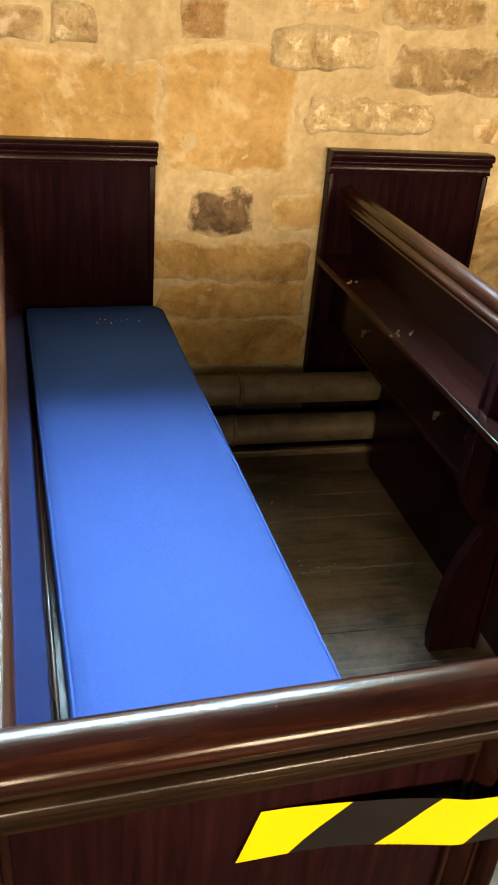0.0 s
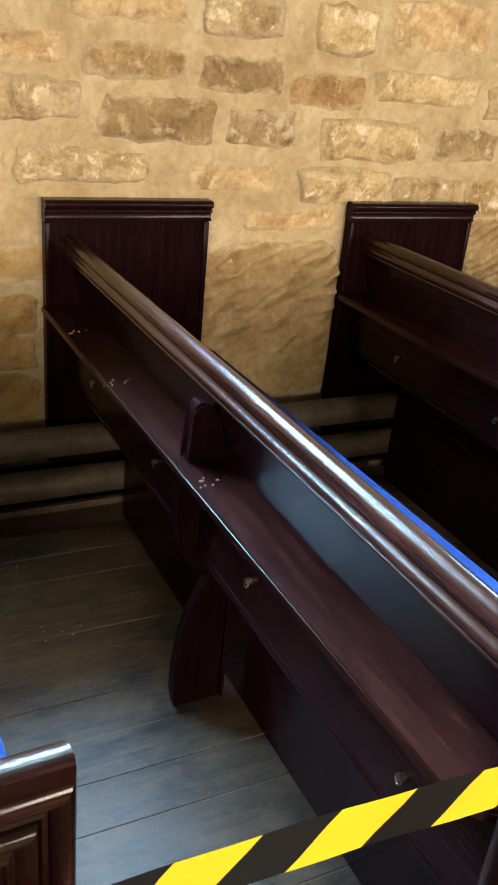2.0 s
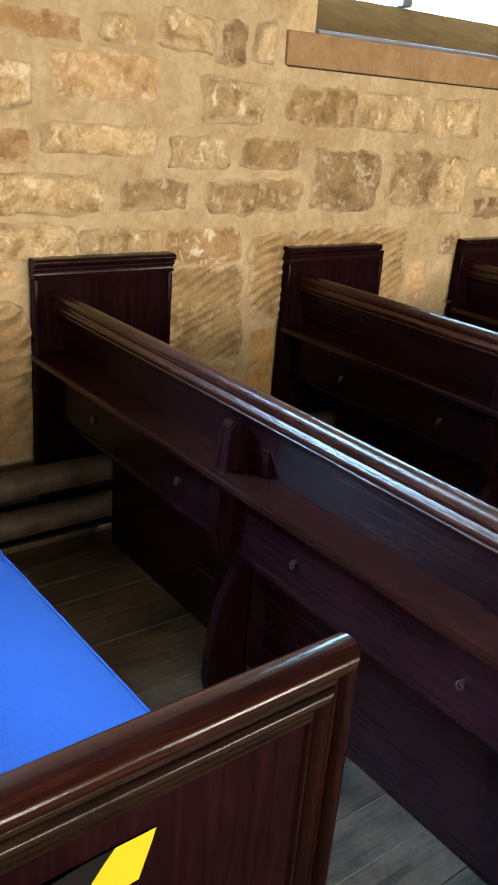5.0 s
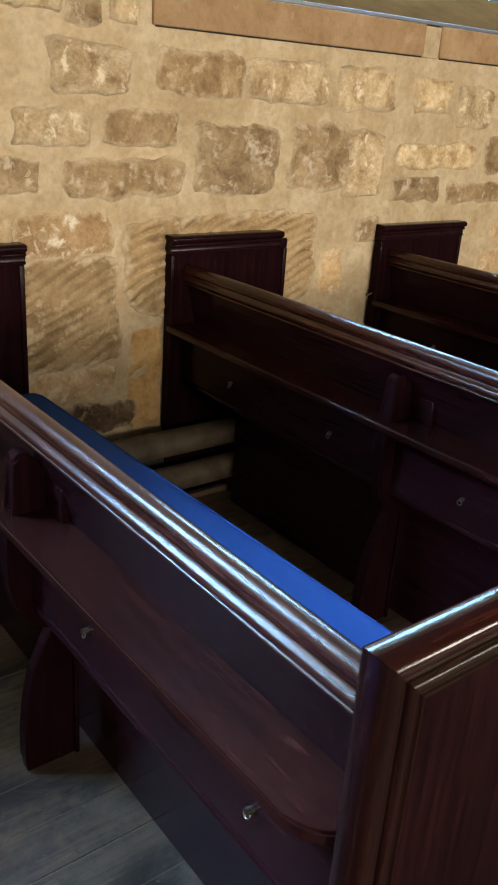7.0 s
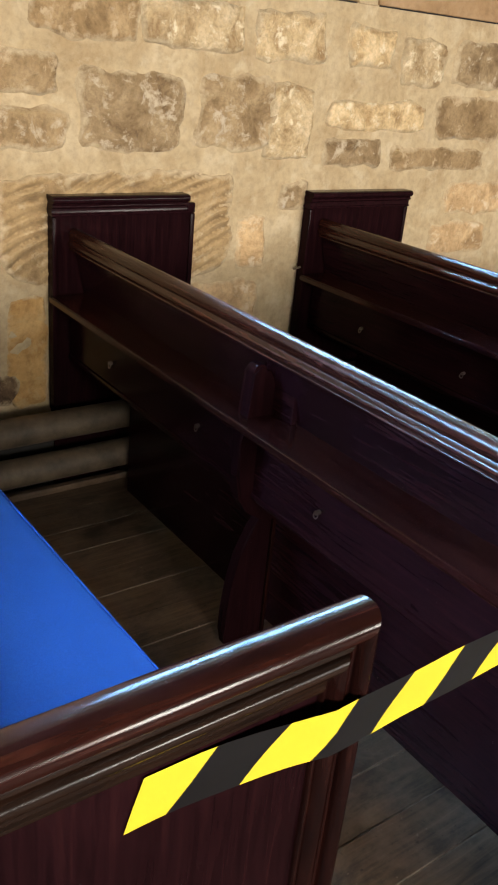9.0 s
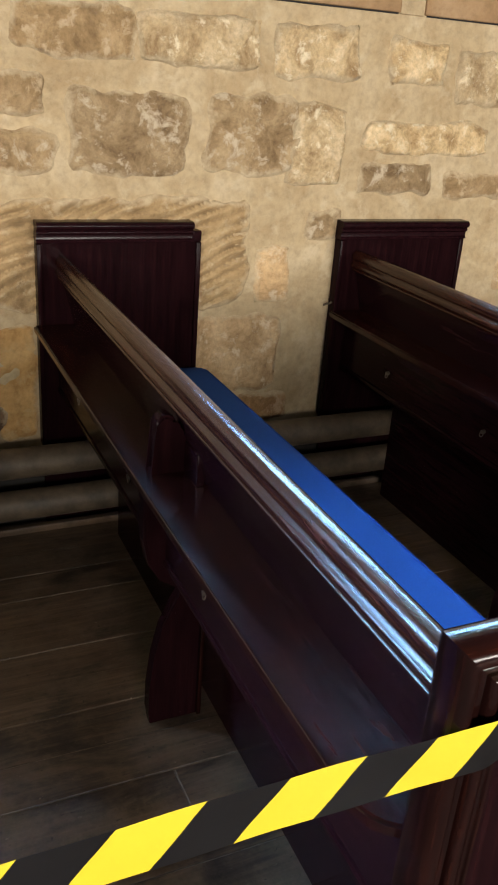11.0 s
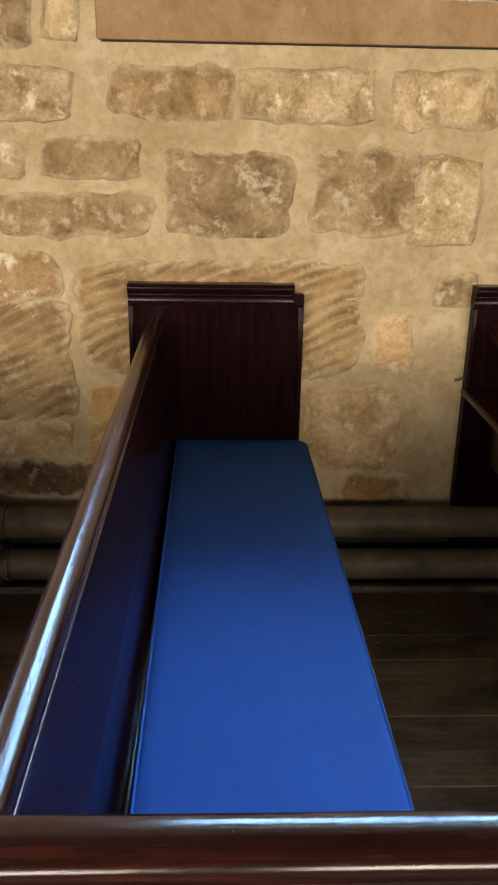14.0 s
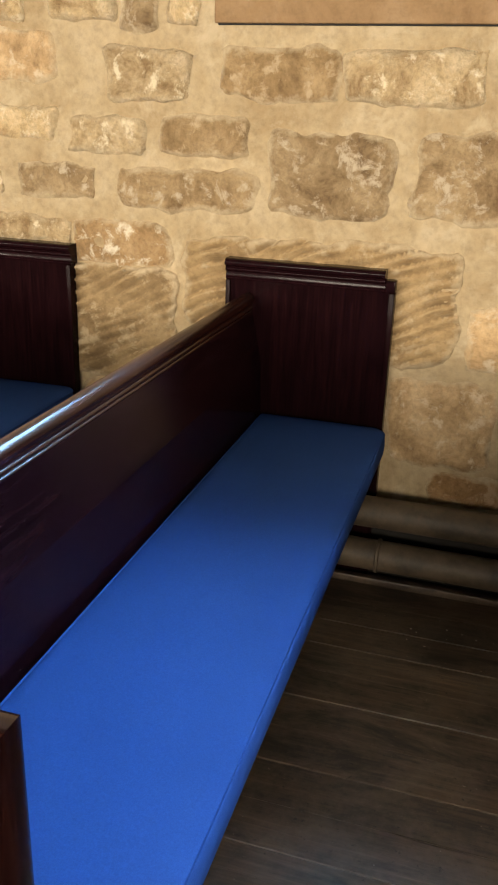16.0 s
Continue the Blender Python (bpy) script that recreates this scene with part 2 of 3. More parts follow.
MORTAR = masonry("lime_mortar", (0.39, 0.29, 0.16), (0.47, 0.37, 0.22), (0.53, 0.43, 0.275), (0.57, 0.475, 0.32), 0.55, 0.38, 0.0, 0.45, 0.35)
STONES = {
    "t": masonry("tan_sandstone", (0.30, 0.20, 0.10), (0.46, 0.32, 0.17), (0.58, 0.43, 0.25), (0.64, 0.52, 0.35)),
    "b": masonry("brown_sandstone", (0.19, 0.125, 0.060), (0.29, 0.20, 0.10), (0.38, 0.275, 0.15), (0.50, 0.38, 0.23)),
    "g": masonry("grey_brown_sandstone", (0.17, 0.112, 0.055), (0.29, 0.205, 0.108), (0.40, 0.30, 0.17), (0.52, 0.43, 0.30)),
    "w": masonry("pale_crusted_sandstone", (0.32, 0.215, 0.105), (0.54, 0.41, 0.23), (0.69, 0.56, 0.36), (0.82, 0.71, 0.49), 1.2, 1.7),
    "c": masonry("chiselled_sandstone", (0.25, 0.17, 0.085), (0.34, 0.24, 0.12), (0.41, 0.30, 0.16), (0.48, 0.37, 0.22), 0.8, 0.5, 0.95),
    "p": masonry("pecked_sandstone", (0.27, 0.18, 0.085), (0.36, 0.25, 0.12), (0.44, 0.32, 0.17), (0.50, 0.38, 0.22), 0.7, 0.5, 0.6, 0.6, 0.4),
    "o": masonry("smeared_ochre_sandstone", (0.30, 0.19, 0.075), (0.37, 0.245, 0.105), (0.44, 0.31, 0.15), (0.57, 0.46, 0.29), 0.5, 0.45, 0.0, 0.6, 0.35, 0.16),
    "l": masonry("layered_ochre_sandstone", (0.27, 0.155, 0.055), (0.39, 0.245, 0.095), (0.47, 0.315, 0.14), (0.50, 0.37, 0.19), 0.8, 0.8, 0.0, 0.5, 0.4, -0.1),
    "d": masonry("dark_ironstone", (0.05, 0.034, 0.022), (0.13, 0.085, 0.050), (0.22, 0.15, 0.085), (0.36, 0.26, 0.15)),
    "s": masonry("speckled_rust_sandstone", (0.20, 0.13, 0.065), (0.30, 0.20, 0.10), (0.38, 0.27, 0.15), (0.74, 0.66, 0.50)),
    "r": masonry("rust_stained_sandstone", (0.24, 0.14, 0.060), (0.34, 0.21, 0.095), (0.42, 0.28, 0.145), (0.46, 0.32, 0.19)),
}
SILL = masonry("smooth_sawn_sandstone", (0.30, 0.19, 0.095), (0.36, 0.235, 0.12), (0.41, 0.28, 0.155), (0.43, 0.30, 0.17), 0.6, 0.10, 0.0, 0.3, 0.3)


# ---- mesh helpers ----
def finish(bm, name, mat, parent=None, label="", smooth=False):
    me = bpy.data.meshes.new(name)
    bmesh.ops.recalc_face_normals(bm, faces=bm.faces)
    bm.to_mesh(me)
    bm.free()
    if smooth:
        me.shade_smooth()
        if smooth != "all":
            me.set_sharp_from_angle(angle=radians(42))
            # broad flat faces keep their own normal beside rounded edges
            for face in me.polygons:
                pts = [me.vertices[k].co for k in face.vertices]
                longest = max((a - b).length for a, b in zip(pts, pts[1:] + pts[:1]))
                if face.area > 0.018 * longest:
                    face.use_smooth = False
    me.materials.append(mat)
    ob = new(name, me)
    if parent:
        ob.parent = parent
    if label:
        ob["label"] = label
    return ob


def part(name, bm, mat, parent, label="", smooth=True):
    return finish(bm, name, mat, parent, label, smooth)


def box(x0, x1, y0, y1, z0, z1, bev=0.0, seg=2):
    bm = bmesh.new()
    bmesh.ops.create_cube(bm, size=1)
    for v in bm.verts:
        v.co = Vector(((x0 + x1) / 2 + v.co.x * (x1 - x0), (y0 + y1) / 2 + v.co.y * (y1 - y0), (z0 + z1) / 2 + v.co.z * (z1 - z0)))
    if bev:
        bmesh.ops.bevel(bm, geom=bm.edges[:], offset=bev, segments=seg, profile=0.5, affect="EDGES")
    return bm


def sweep(profile, a, b, place, cuts=1):
    """A closed profile [(u, v)] carried from a to b; place(u, v, s) gives the point."""
    bm = bmesh.new()
    rings = []
    for k in range(cuts + 1):
        s = a + (b - a) * k / cuts
        rings.append([bm.verts.new(place(u, v, s)) for u, v in profile])
    m = len(profile)
    for r0, r1 in zip(rings, rings[1:]):
        for i in range(m):
            bm.faces.new((r0[i], r0[(i + 1) % m], r1[(i + 1) % m], r1[i]))
    bm.faces.new(rings[0])
    bm.faces.new(rings[-1])
    return bm


def arc(cx, cy, r, a0, a1, k):
    return [(cx + r * math.cos(radians(a0 + (a1 - a0) * i / k)), cy + r * math.sin(radians(a0 + (a1 - a0) * i / k))) for i in range(k + 1)]


def merge(bm, other):
    me = bpy.data.meshes.new("tmp")
    other.to_mesh(me)
    other.free()
    bm.from_mesh(me)
    bpy.data.meshes.remove(me)
    return bm


# ---- pews ----
LEN = 1.875        # from the wall to the aisle panel's inner face
W = 0.47            # panel width
TOP_WALL, TOP_AISLE = 0.914, 0.902
RAIL_TOP = 0.824


def wall_panel(parent, notched):
    t = TOP_WALL
    slab = part("wall_end_panel", box(0.004, W, -0.042, -0.012, 0.0, t - 0.030, 0.003), WOOD_Z, parent)
    # stepped capping along the top, narrow strips down both edges
    prof = ([(-0.008, t - 0.058), (-0.0440, t - 0.058)] + arc(-0.0440, t - 0.054, 0.004, 270, 90, 4) + [(-0.043, t - 0.048), (-0.043, t - 0.036), (-0.046, t - 0.034)] + arc(-0.047, t - 0.029, 0.005, 270, 90, 5)
            + [(-0.048, t - 0.022)] + arc(-0.050, t - 0.011, 0.010, 270, 100, 7) + [(-0.046, t), (-0.008, t)])
    x1 = W - 0.024 if notched else W + 0.008
    part("capping", sweep(prof, 0.0, x1, lambda u, v, s: (s, u, v)), WOOD_Y, slab)
    part("edge_strip", box(0.0, 0.014, -0.049, -0.010, 0.26, t - 0.0585, 0.003), WOOD_Z, slab)
    part("edge_strip", box(W - 0.012, W + 0.004, -0.047, -0.010, 0.26, t - 0.0585, 0.003), WOOD_Z, slab)
    if notched:
        part("capping_stub", box(W - 0.0238, W + 0.004, -0.046, -0.010, t - 0.058, t - 0.026, 0.004), WOOD_Y, slab)


def frame_moulding(steps, x0, x1, z0, z1, y, runs):
    """Runs of a mitred moulding on a panel's face: 0 up one side, 1 along the top, 2 down the other."""
    bm = bmesh.new()
    rails = []
    for w, d in steps:
        rails.append([bm.verts.new((x0 + w, y - d, z0)), bm.verts.new((x0 + w, y - d, z1 - w)), bm.verts.new((x1 - w * 0.6, y - d, z1 - w)), bm.verts.new((x1 - w * 0.6, y - d, z0))])
    for a, b in zip(rails, rails[1:]):
        for i in runs:
            bm.faces.new((a[i], a[i + 1], b[i + 1], b[i]))
    bmesh.ops.delete(bm, geom=[v for v in bm.verts if not v.link_faces], context="VERTS")
    return bm


def aisle_panel(parent, wa):
    y = -LEN
    slab = part("aisle_end_panel", box(0.006, wa - 0.006, y - 0.020, y, 0.0, TOP_AISLE - 0.010, 0.002), WOOD_Z, parent)
    nose = [(0.010, -0.021), (0.006, -0.018), (0.002, -0.012), (0.0, -0.004), (0.0005, 0.004), (0.003, 0.011), (0.008, 0.017), (0.014, 0.0205), (0.021, 0.0215), (0.028, 0.0195), (0.034, 0.015), (0.038, 0.009), (0.0395, 0.004)]
    steps = [(0.0385, 0.003), (0.039, 0.0085), (0.0405, 0.0095), (0.048, 0.0095), (0.0495, 0.008), (0.050, 0.004), (0.052, 0.004), (0.0525, 0.008), (0.056, 0.0125), (0.062, 0.0140), (0.069, 0.012), (0.076, 0.008),
             (0.081, 0.0045), (0.082, 0.003), (0.088, 0.003), (0.090, 0.0052), (0.094, 0.0052), (0.097, 0.003), (0.098, -0.004)]
    a, b = -0.004, wa + 0.004
    nose, steps = [(w * 0.85, d) for w, d in nose], [(w * 0.85, d) for w, d in steps]
    part("nosing", frame_moulding(nose, a, b, 0.0, TOP_AISLE, y - 0.020, (1,)), CAP_X, slab, "worn reddish-brown rounded top moulding")
    part("moulding", frame_moulding(steps, a, b, 0.0, TOP_AISLE, y - 0.020, (1,)), MOULD, slab, "dull brown stepped inner moulding")
    for run in (0, 2):
        part("side_nosing", frame_moulding(nose, a, b, 0.0, TOP_AISLE, y - 0.020, (run,)), CAP_Z, slab)
        part("side_moulding", frame_moulding(steps, a, b, 0.0, TOP_AISLE, y - 0.020, (run,)), CAP_Z, slab)


def back(parent, cleat=True, lip=-0.001):
    y0, y1 = -0.050, -LEN + 0.001
    slant = [(0.064, 0.772), (0.082, 0.772), (0.112, 0.631), (0.120, 0.4175), (0.106, 0.4175), (0.098, 0.631)]
    board = part("backrest_board", sweep(slant, y0, y1, lambda u, v, s: (u, s, v)), WOOD_Y, parent)
    part("seat_riser", box(0.193, 0.213, y1, y0 - 0.13, 0.0, 0.396, 0.002), WOOD_Y, parent)
    # capping rail: round nose over a groove and a lower bead, facing the row behind
    t = RAIL_TOP
    c = 0.068
    prof = ([(c + 0.010, t - 0.066), (c + 0.013, t - 0.059)] + arc(c + 0.011, t - 0.052, 0.0045, -80, 80, 4) + arc(c + 0.009, t - 0.0425, 0.0055, -70, 60, 5) + arc(c, t - 0.0185, 0.0185, -50, 226, 20)
            + arc(c - 0.0125, t - 0.0450, 0.0088, 112, 262, 8) + [(c - 0.0120, t - 0.0560)] + arc(c - 0.0130, t - 0.0605, 0.0036, 100, 265, 4) + [(c - 0.008, t - 0.066)])
    part("capping_rail", sweep(prof, y0 + 0.004, y1, lambda u, v, s: (u, s, v), 6), CAP_Y, board, "glossy worn rail rounded by handling")
    # book shelf with a rounded outer corner
    bm = bmesh.new()
    xs, xw, z0, z1, ye = lip, -0.014, 0.611, 0.631, y1 + 0.012
    outline = [(0.103, y0), (xw, y0)] + [(xs + 0.062 - 0.062 * math.cos(radians(a)), ye + 0.062 - 0.062 * math.sin(radians(a))) for a in range(0, 91, 15)] + [(0.0965, ye), (0.0965, y1), (0.103, y1)]
    lo = [bm.verts.new((u, v, z0)) for u, v in outline]
    hi = [bm.verts.new((u, v, z1)) for u, v in outline]
    bm.faces.new(hi)
    bm.faces.new(lo)
    for i in range(len(lo)):
        bm.faces.new((lo[i], lo[(i + 1) % len(lo)], hi[(i + 1) % len(hi)], hi[i]))
    bmesh.ops.bevel(bm, geom=[e for e in bm.edges if abs(e.verts[0].co.z - e.verts[1].co.z) < 1e-6 and max(v.co.x for v in e.verts) < 0.06], offset=0.004, segments=2, affect="EDGES")
    part("book_shelf", bm, SHELF, parent, "shelf worn to dull patches")
    # apron under the shelf, a thin ledge strip at its foot
    part("apron", box(0.051, 0.0635, y1, y0, 0.446, 0.611, 0.002), WOOD_Y, parent)
    part("ledge_strip", box(0.047, 0.0635, y1, y0, 0.430, 0.446, 0.004), WOOD_Y, parent)
    # shaped bracket through the shelf, standing on a scrolled foot
    prof = ([(0.094, 0.660), (0.082, 0.715)] + arc(0.045, 0.728, 0.018, 0, 180, 8) + [(0.024, 0.64), (0.010, 0.61), (0.006, 0.57), (0.007, 0.49), (0.018, 0.435), (0.042, 0.395), (0.078, 0.370), (0.112, 0.358),
            (0.192, 0.358), (0.192, 0.395), (0.105, 0.42), (0.099, 0.63)])
    bm = sweep(prof, -1.022, -0.984, lambda u, v, s: (u, s, v))
    bmesh.ops.bevel(bm, geom=[e for e in bm.edges if abs(e.verts[0].co.y - e.verts[1].co.y) < 1e-6], offset=0.005, segments=2, affect="EDGES")
    part("bracket", bm, WOOD_Z, parent)
    # scrolled foot below it, its back edge a lighter strip
    prof = [(0.112, 0.3578), (0.102, 0.336), (0.084, 0.306), (0.062, 0.248), (0.047, 0.18), (0.038, 0.10), (0.037, 0.035), (0.042, 0.0), (0.148, 0.0), (0.148, 0.3578)]
    bm = sweep(prof, -0.986, -0.956, lambda u, v, s: (u, s, v))
    bmesh.ops.bevel(bm, geom=[e for e in bm.edges if abs(e.verts[0].co.y - e.verts[1].co.y) < 1e-6], offset=0.004, segments=2, affect="EDGES")
    foot = part("foot", bm, WOOD_Z, parent)
    part("foot_edge", box(0.1485, 0.158, -0.990, -0.954, 0.0, 0.3578, 0.002), CAP_Z, foot)
    if cleat:
        part("cleat", box(0.080, 0.0965, -1.092, -1.0225, 0.6315, 0.694, 0.003), WOOD_Y, parent)
    for hy in (-0.328, -0.785, -1.240, -1.688):
        hook = bmesh.new()
        path = arc(0, -0.002, 0.0068, 120, 430, 16)
        ring = []
        for i, (u, v) in enumerate(path):
            q = path[min(i + 1, len(path) - 1)]
            o = path[max(i - 1, 0)]
            tx, tz = q[0] - o[0], q[1] - o[1]
            d = math.hypot(tx, tz)
            nx, nz = -tz / d, tx / d
            ring.append([hook.verts.new((0.047 - 0.003 * math.sin(i * 0.25) + 0.0014 * math.sin(a), hy + u + nx * 0.0014 * math.cos(a), 0.506 + v + nz * 0.0014 * math.cos(a))) for a in (0, 1.05, 2.09, 3.14, 4.19, 5.24)])
        for r0, r1 in zip(ring, ring[1:]):
            for i in range(6):
                hook.faces.new((r0[i], r0[(i + 1) % 6], r1[(i + 1) % 6], r1[i]))
        hook.faces.new(ring[0]), hook.faces.new(ring[-1])
        merge(hook, sweep(arc(0, 0, 0.005, 0, 360, 10)[:-1], 0.040, 0.0515, lambda u, v, s: (s, hy + u - 0.005, 0.513 + v)))
        part("cup_hook", hook, NICKEL, parent, "small tarnished metal cup hook")


def seat(parent, wa):
    part("seat_batten", box(0.1195, 0.1270, -LEN + 0.002, -0.056, 0.4175, 0.437, 0.003), CAP_Y, parent, "thin worn strip along the foot of the backrest")
    part("seat_board", box(0.098, wa - 0.002, -LEN + 0.001, -0.052, 0.396, 0.417, 0.004), WOOD_Y, parent)


def pew(x, turn, wa, notched=False, cleat=True, lip=-0.001):
    root = new("box_pew")
    wall_panel(root, notched)
    aisle_panel(root, wa)
    back(root, cleat, lip)
    seat(root, wa)
    root.matrix_world = pose(x, 0, 0, 0, 0, turn)
    return tagged(root, "dark mahogany church pew with moulded end panels and a hymn-book shelf", "pew", "row of pews along the stone wall")


def cushion(x, turn, x0=0.124, x1=0.492):
    """A long flat pad, its corners rounded in plan, with a piped seam round the top."""
    y0, y1, z0, z1, r = -0.070, -LEN + 0.012, 0.4175, 0.483, 0.055
    outline = []
    for cx, cy, a in ((x1 - r, y0 - r, 0), (x0 + 0.02, y0 - 0.02, 90), (x0 + 0.02, y1 + 0.02, 180), (x1 - 0.03, y1 + 0.03, 270)):
        rr = {0: r, 90: 0.02, 180: 0.02, 270: 0.03}[a]
        outline += arc(cx, cy, rr, a, a + 90, 6)
    mid = Vector((sum(p[0] for p in outline) / len(outline), sum(p[1] for p in outline) / len(outline)))
    bm = bmesh.new()
    # side wall rings then inset top rings, gently crowned
    levels = [(0.006, z0), (0.0, z0 + 0.010), (-0.002, (z0 + z1) / 2), (0.0, z1 - 0.010), (0.004, z1 - 0.004), (0.011, z1), (0.03, z1 + 0.002), (0.08, z1 + 0.003)]

    def inset(p, d):
        u = min(max(p[0], x0 + d), x1 - d) if d > 0 else p[0] + (-d if p[0] > mid.x else d)
        v = min(max(p[1], y1 + d), y0 - d) if d > 0 else p[1] + (-d if p[1] > mid.y else d)
        return u, v
    dense = []
    for p, q in zip(outline, outline[1:] + outline[:1]):
        k = max(1, int(math.dist(p, q) / 0.06))
        dense += [(p[0] + (q[0] - p[0]) * i / k, p[1] + (q[1] - p[1]) * i / k) for i in range(k)]
    rings = []
    for d, z in levels:
        ring = []
        for p in dense:
            u, v = inset(p, d)
            ring.append(bm.verts.new((u, v, z + 0.0012 * noise.noise((u * 9 + x, v * 9, z * 4)))))
        rings.append(ring)
    k = len(dense)
    for a, b in zip(rings, rings[1:]):
        for i in range(k):
            bm.faces.new((a[i], a[(i + 1) % k], b[(i + 1) % k], b[i]))
    bm.faces.new(rings[0])
    bm.faces.new(rings[-1])
    bmesh.ops.remove_doubles(bm, verts=bm.verts, dist=1e-5)
    pad = finish(bm, "seat_cushion", BLUE, smooth="all")
    pad.matrix_world = pose(x, 0, 0, 0, 0, turn)
    # piping
    bm = bmesh.new()
    rr = 0.0028
    loop = [inset(p, 0.003) for p in dense]
    ring = []
    for i, (u, v) in enumerate(loop):
        a, b = loop[i - 1], loop[(i + 1) % k]
        tx, ty = b[0] - a[0], b[1] - a[1]
        d = math.hypot(tx, ty) or 1
        nx, ny = ty / d, -tx / d
        ring.append([bm.verts.new((u + nx * rr * math.cos(t), v + ny * rr * math.cos(t), z1 - 0.004 + rr * math.sin(t))) for t in (0, 1.26, 2.51, 3.77, 5.03)])
    for i in range(k):
        a, b = ring[i], ring[(i + 1) % k]
        for j in range(5):
            bm.faces.new((a[j], a[(j + 1) % 5], b[(j + 1) % 5], b[j]))
    part("piping", bm, BLUE, pad)
    return tagged(pad, "long flat blue canvas cushion with piped edges on a pew seat", "cushion", "pew cushions")


PEWS = [(-0.934, 2.4), (0.007, 1.04), (0.954, 0.0), (1.914, -0.17), (2.853, 0.0)]
PANEL_WIDTHS = (0.465, 0.459, 0.464, 0.471, 0.464)      # aisle end panels
for i, (px, turn) in enumerate(PEWS):
    pew(px, turn, PANEL_WIDTHS[i], notched=(i == 3), cleat=(i != 1), lip=-0.011 if i == 3 else -0.001)
for (px, turn), shift in zip(PEWS, (0.6, 0.71, 1.1, 0.37)):
    cushion(px, turn + shift)


# ---- hazard tapes ----
def tape(x0, x1, first, za, zb, panels, first_pew, rise):
    """Striped tape from panel to panel: flat on the panel faces at both ends, arched by rise across the gap to fit the
    camera's view.
    """
    root = new("hazard_tape")
    fa, fb = panels
    width, slant, yellow, black = 0.054, 0.045, 0.0705, 0.0695

    def face(n, u):
        px, turn = PEWS[n]
        c, q = math.cos(radians(turn)), math.sin(radians(turn))
        return (u - px - (LEN + 0.020) * q) / c * q - (LEN + 0.020) * c

    def y_at(u):
        s = max(0, min(1, (u - fa) / (fb - fa)))
        flat = face(first_pew, min(u, fa)) * (1 - s) + face(first_pew + 1, max(u, fb)) * s
        k = max(min((u - x0 - 0.02) / (fa - x0 - 0.02), 1), 0) * max(min((x1 - 0.02 - u) / (x1 - 0.02 - fb), 1), 0)
        return flat - 0.0022 - 0.0205 * k * k

    def point(u, v):
        s = (u - x0) / (x1 - x0)
        z = za + (zb - za) * s + rise * math.sin(math.pi * max(0, min(1, (u - fa) / (fb - fa)))) + v
        return (u, y_at(u) - 0.0006 * math.sin(u * 47 + v * 60), z)
    u, on = x0 - slant + first, True
    while u < x1:
        w = yellow if on else black
        bm = bmesh.new()
        rows = []
        for j in range(5):
            v = width * (j / 4 - 0.5)
            base = u + slant * j / 4
            rows.append([bm.verts.new(point(min(max(base + w * i / 8, x0 + 0.004 * j), x1 - 0.004 * (4 - j)), v)) for i in range(9)])
        for a, b in zip(rows, rows[1:]):
            for i in range(8):
                bm.faces.new((a[i], a[i + 1], b[i + 1], b[i]))
        bmesh.ops.remove_doubles(bm, verts=bm.verts, dist=1e-6)
        if len(bm.faces):
            part("yellow_stripe" if on else "black_stripe", bm, YELLOW if on else BLACK, root)
        else:
            bm.free()
        u, on = u + w, not on
    return tagged(root, "yellow and black striped hazard tape stuck across a pew entrance", "tape", "hazard tapes")


tape(-0.616, 0.281, 0.016, 0.766, 0.758, (-0.44, 0.085), 0, 0.011)
tape(1.179, 2.135, 0.013, 0.786, 0.790, (1.375, 1.955), 2, 0.008)


# ---- heating pipes along the wall ----
def heating_pipe(z, r, joints):
    root = new("heating_pipe")
    prof = arc(0, 0, r, 0, 360, 20)[:-1]
    part("pipe_run", sweep(prof, -2.2, 4.4, lambda u, v, s: (s, -0.118 + u, z + v), 60), PIPE, root)
    for jx, big in joints:
        sizes = ((-0.075, 0.020, 1.22), (0.020, 0.040, 1.36), (-0.090, -0.075, 1.30), (0.052, 0.062, 1.16)) if big else ((-0.006, 0.006, 1.13),)
        for a, b, k in sizes:
            bm = sweep([(u * k, v * k) for u, v in prof], jx + a, jx + b, lambda u, v, s: (s, -0.118 + u, z + v))
            bmesh.ops.bevel(bm, geom=[e for e in bm.edges if abs(e.verts[0].co.x - e.verts[1].co.x) < 1e-6], offset=0.003, segments=1, affect="EDGES")
            part("collar", bm, PIPE, root)
    return tagged(root, "old brown painted cast-iron heating pipe running along the stone wall", "pipe", "heating pipes")


heating_pipe(0.247, 0.045, ((-0.216, False), (1.50, True)))
heating_pipe(0.112, 0.045, ((-0.225, False), (1.50, True), (2.42, False)))
for bx in (-1.3, 0.25, 1.20, 2.15, 3.1):
    bm = box(bx, bx + 0.022, -0.140, 0.02, 0.0, 0.068, 0.003)
    tagged(finish(bm, "pipe_bracket", PIPE, smooth=True), "small dark iron bracket under the heating pipes", "bracket", "pipe brackets")

# dark board added for the shade between and behind the pipes
tagged(finish(box(-2.3, 4.45, -0.032, -0.010, 0.0, 0.245, 0.004), "pipe_shade_board", SHADE_DARK, smooth=True), "dark board standing in for the shade behind the heating pipes", "board")

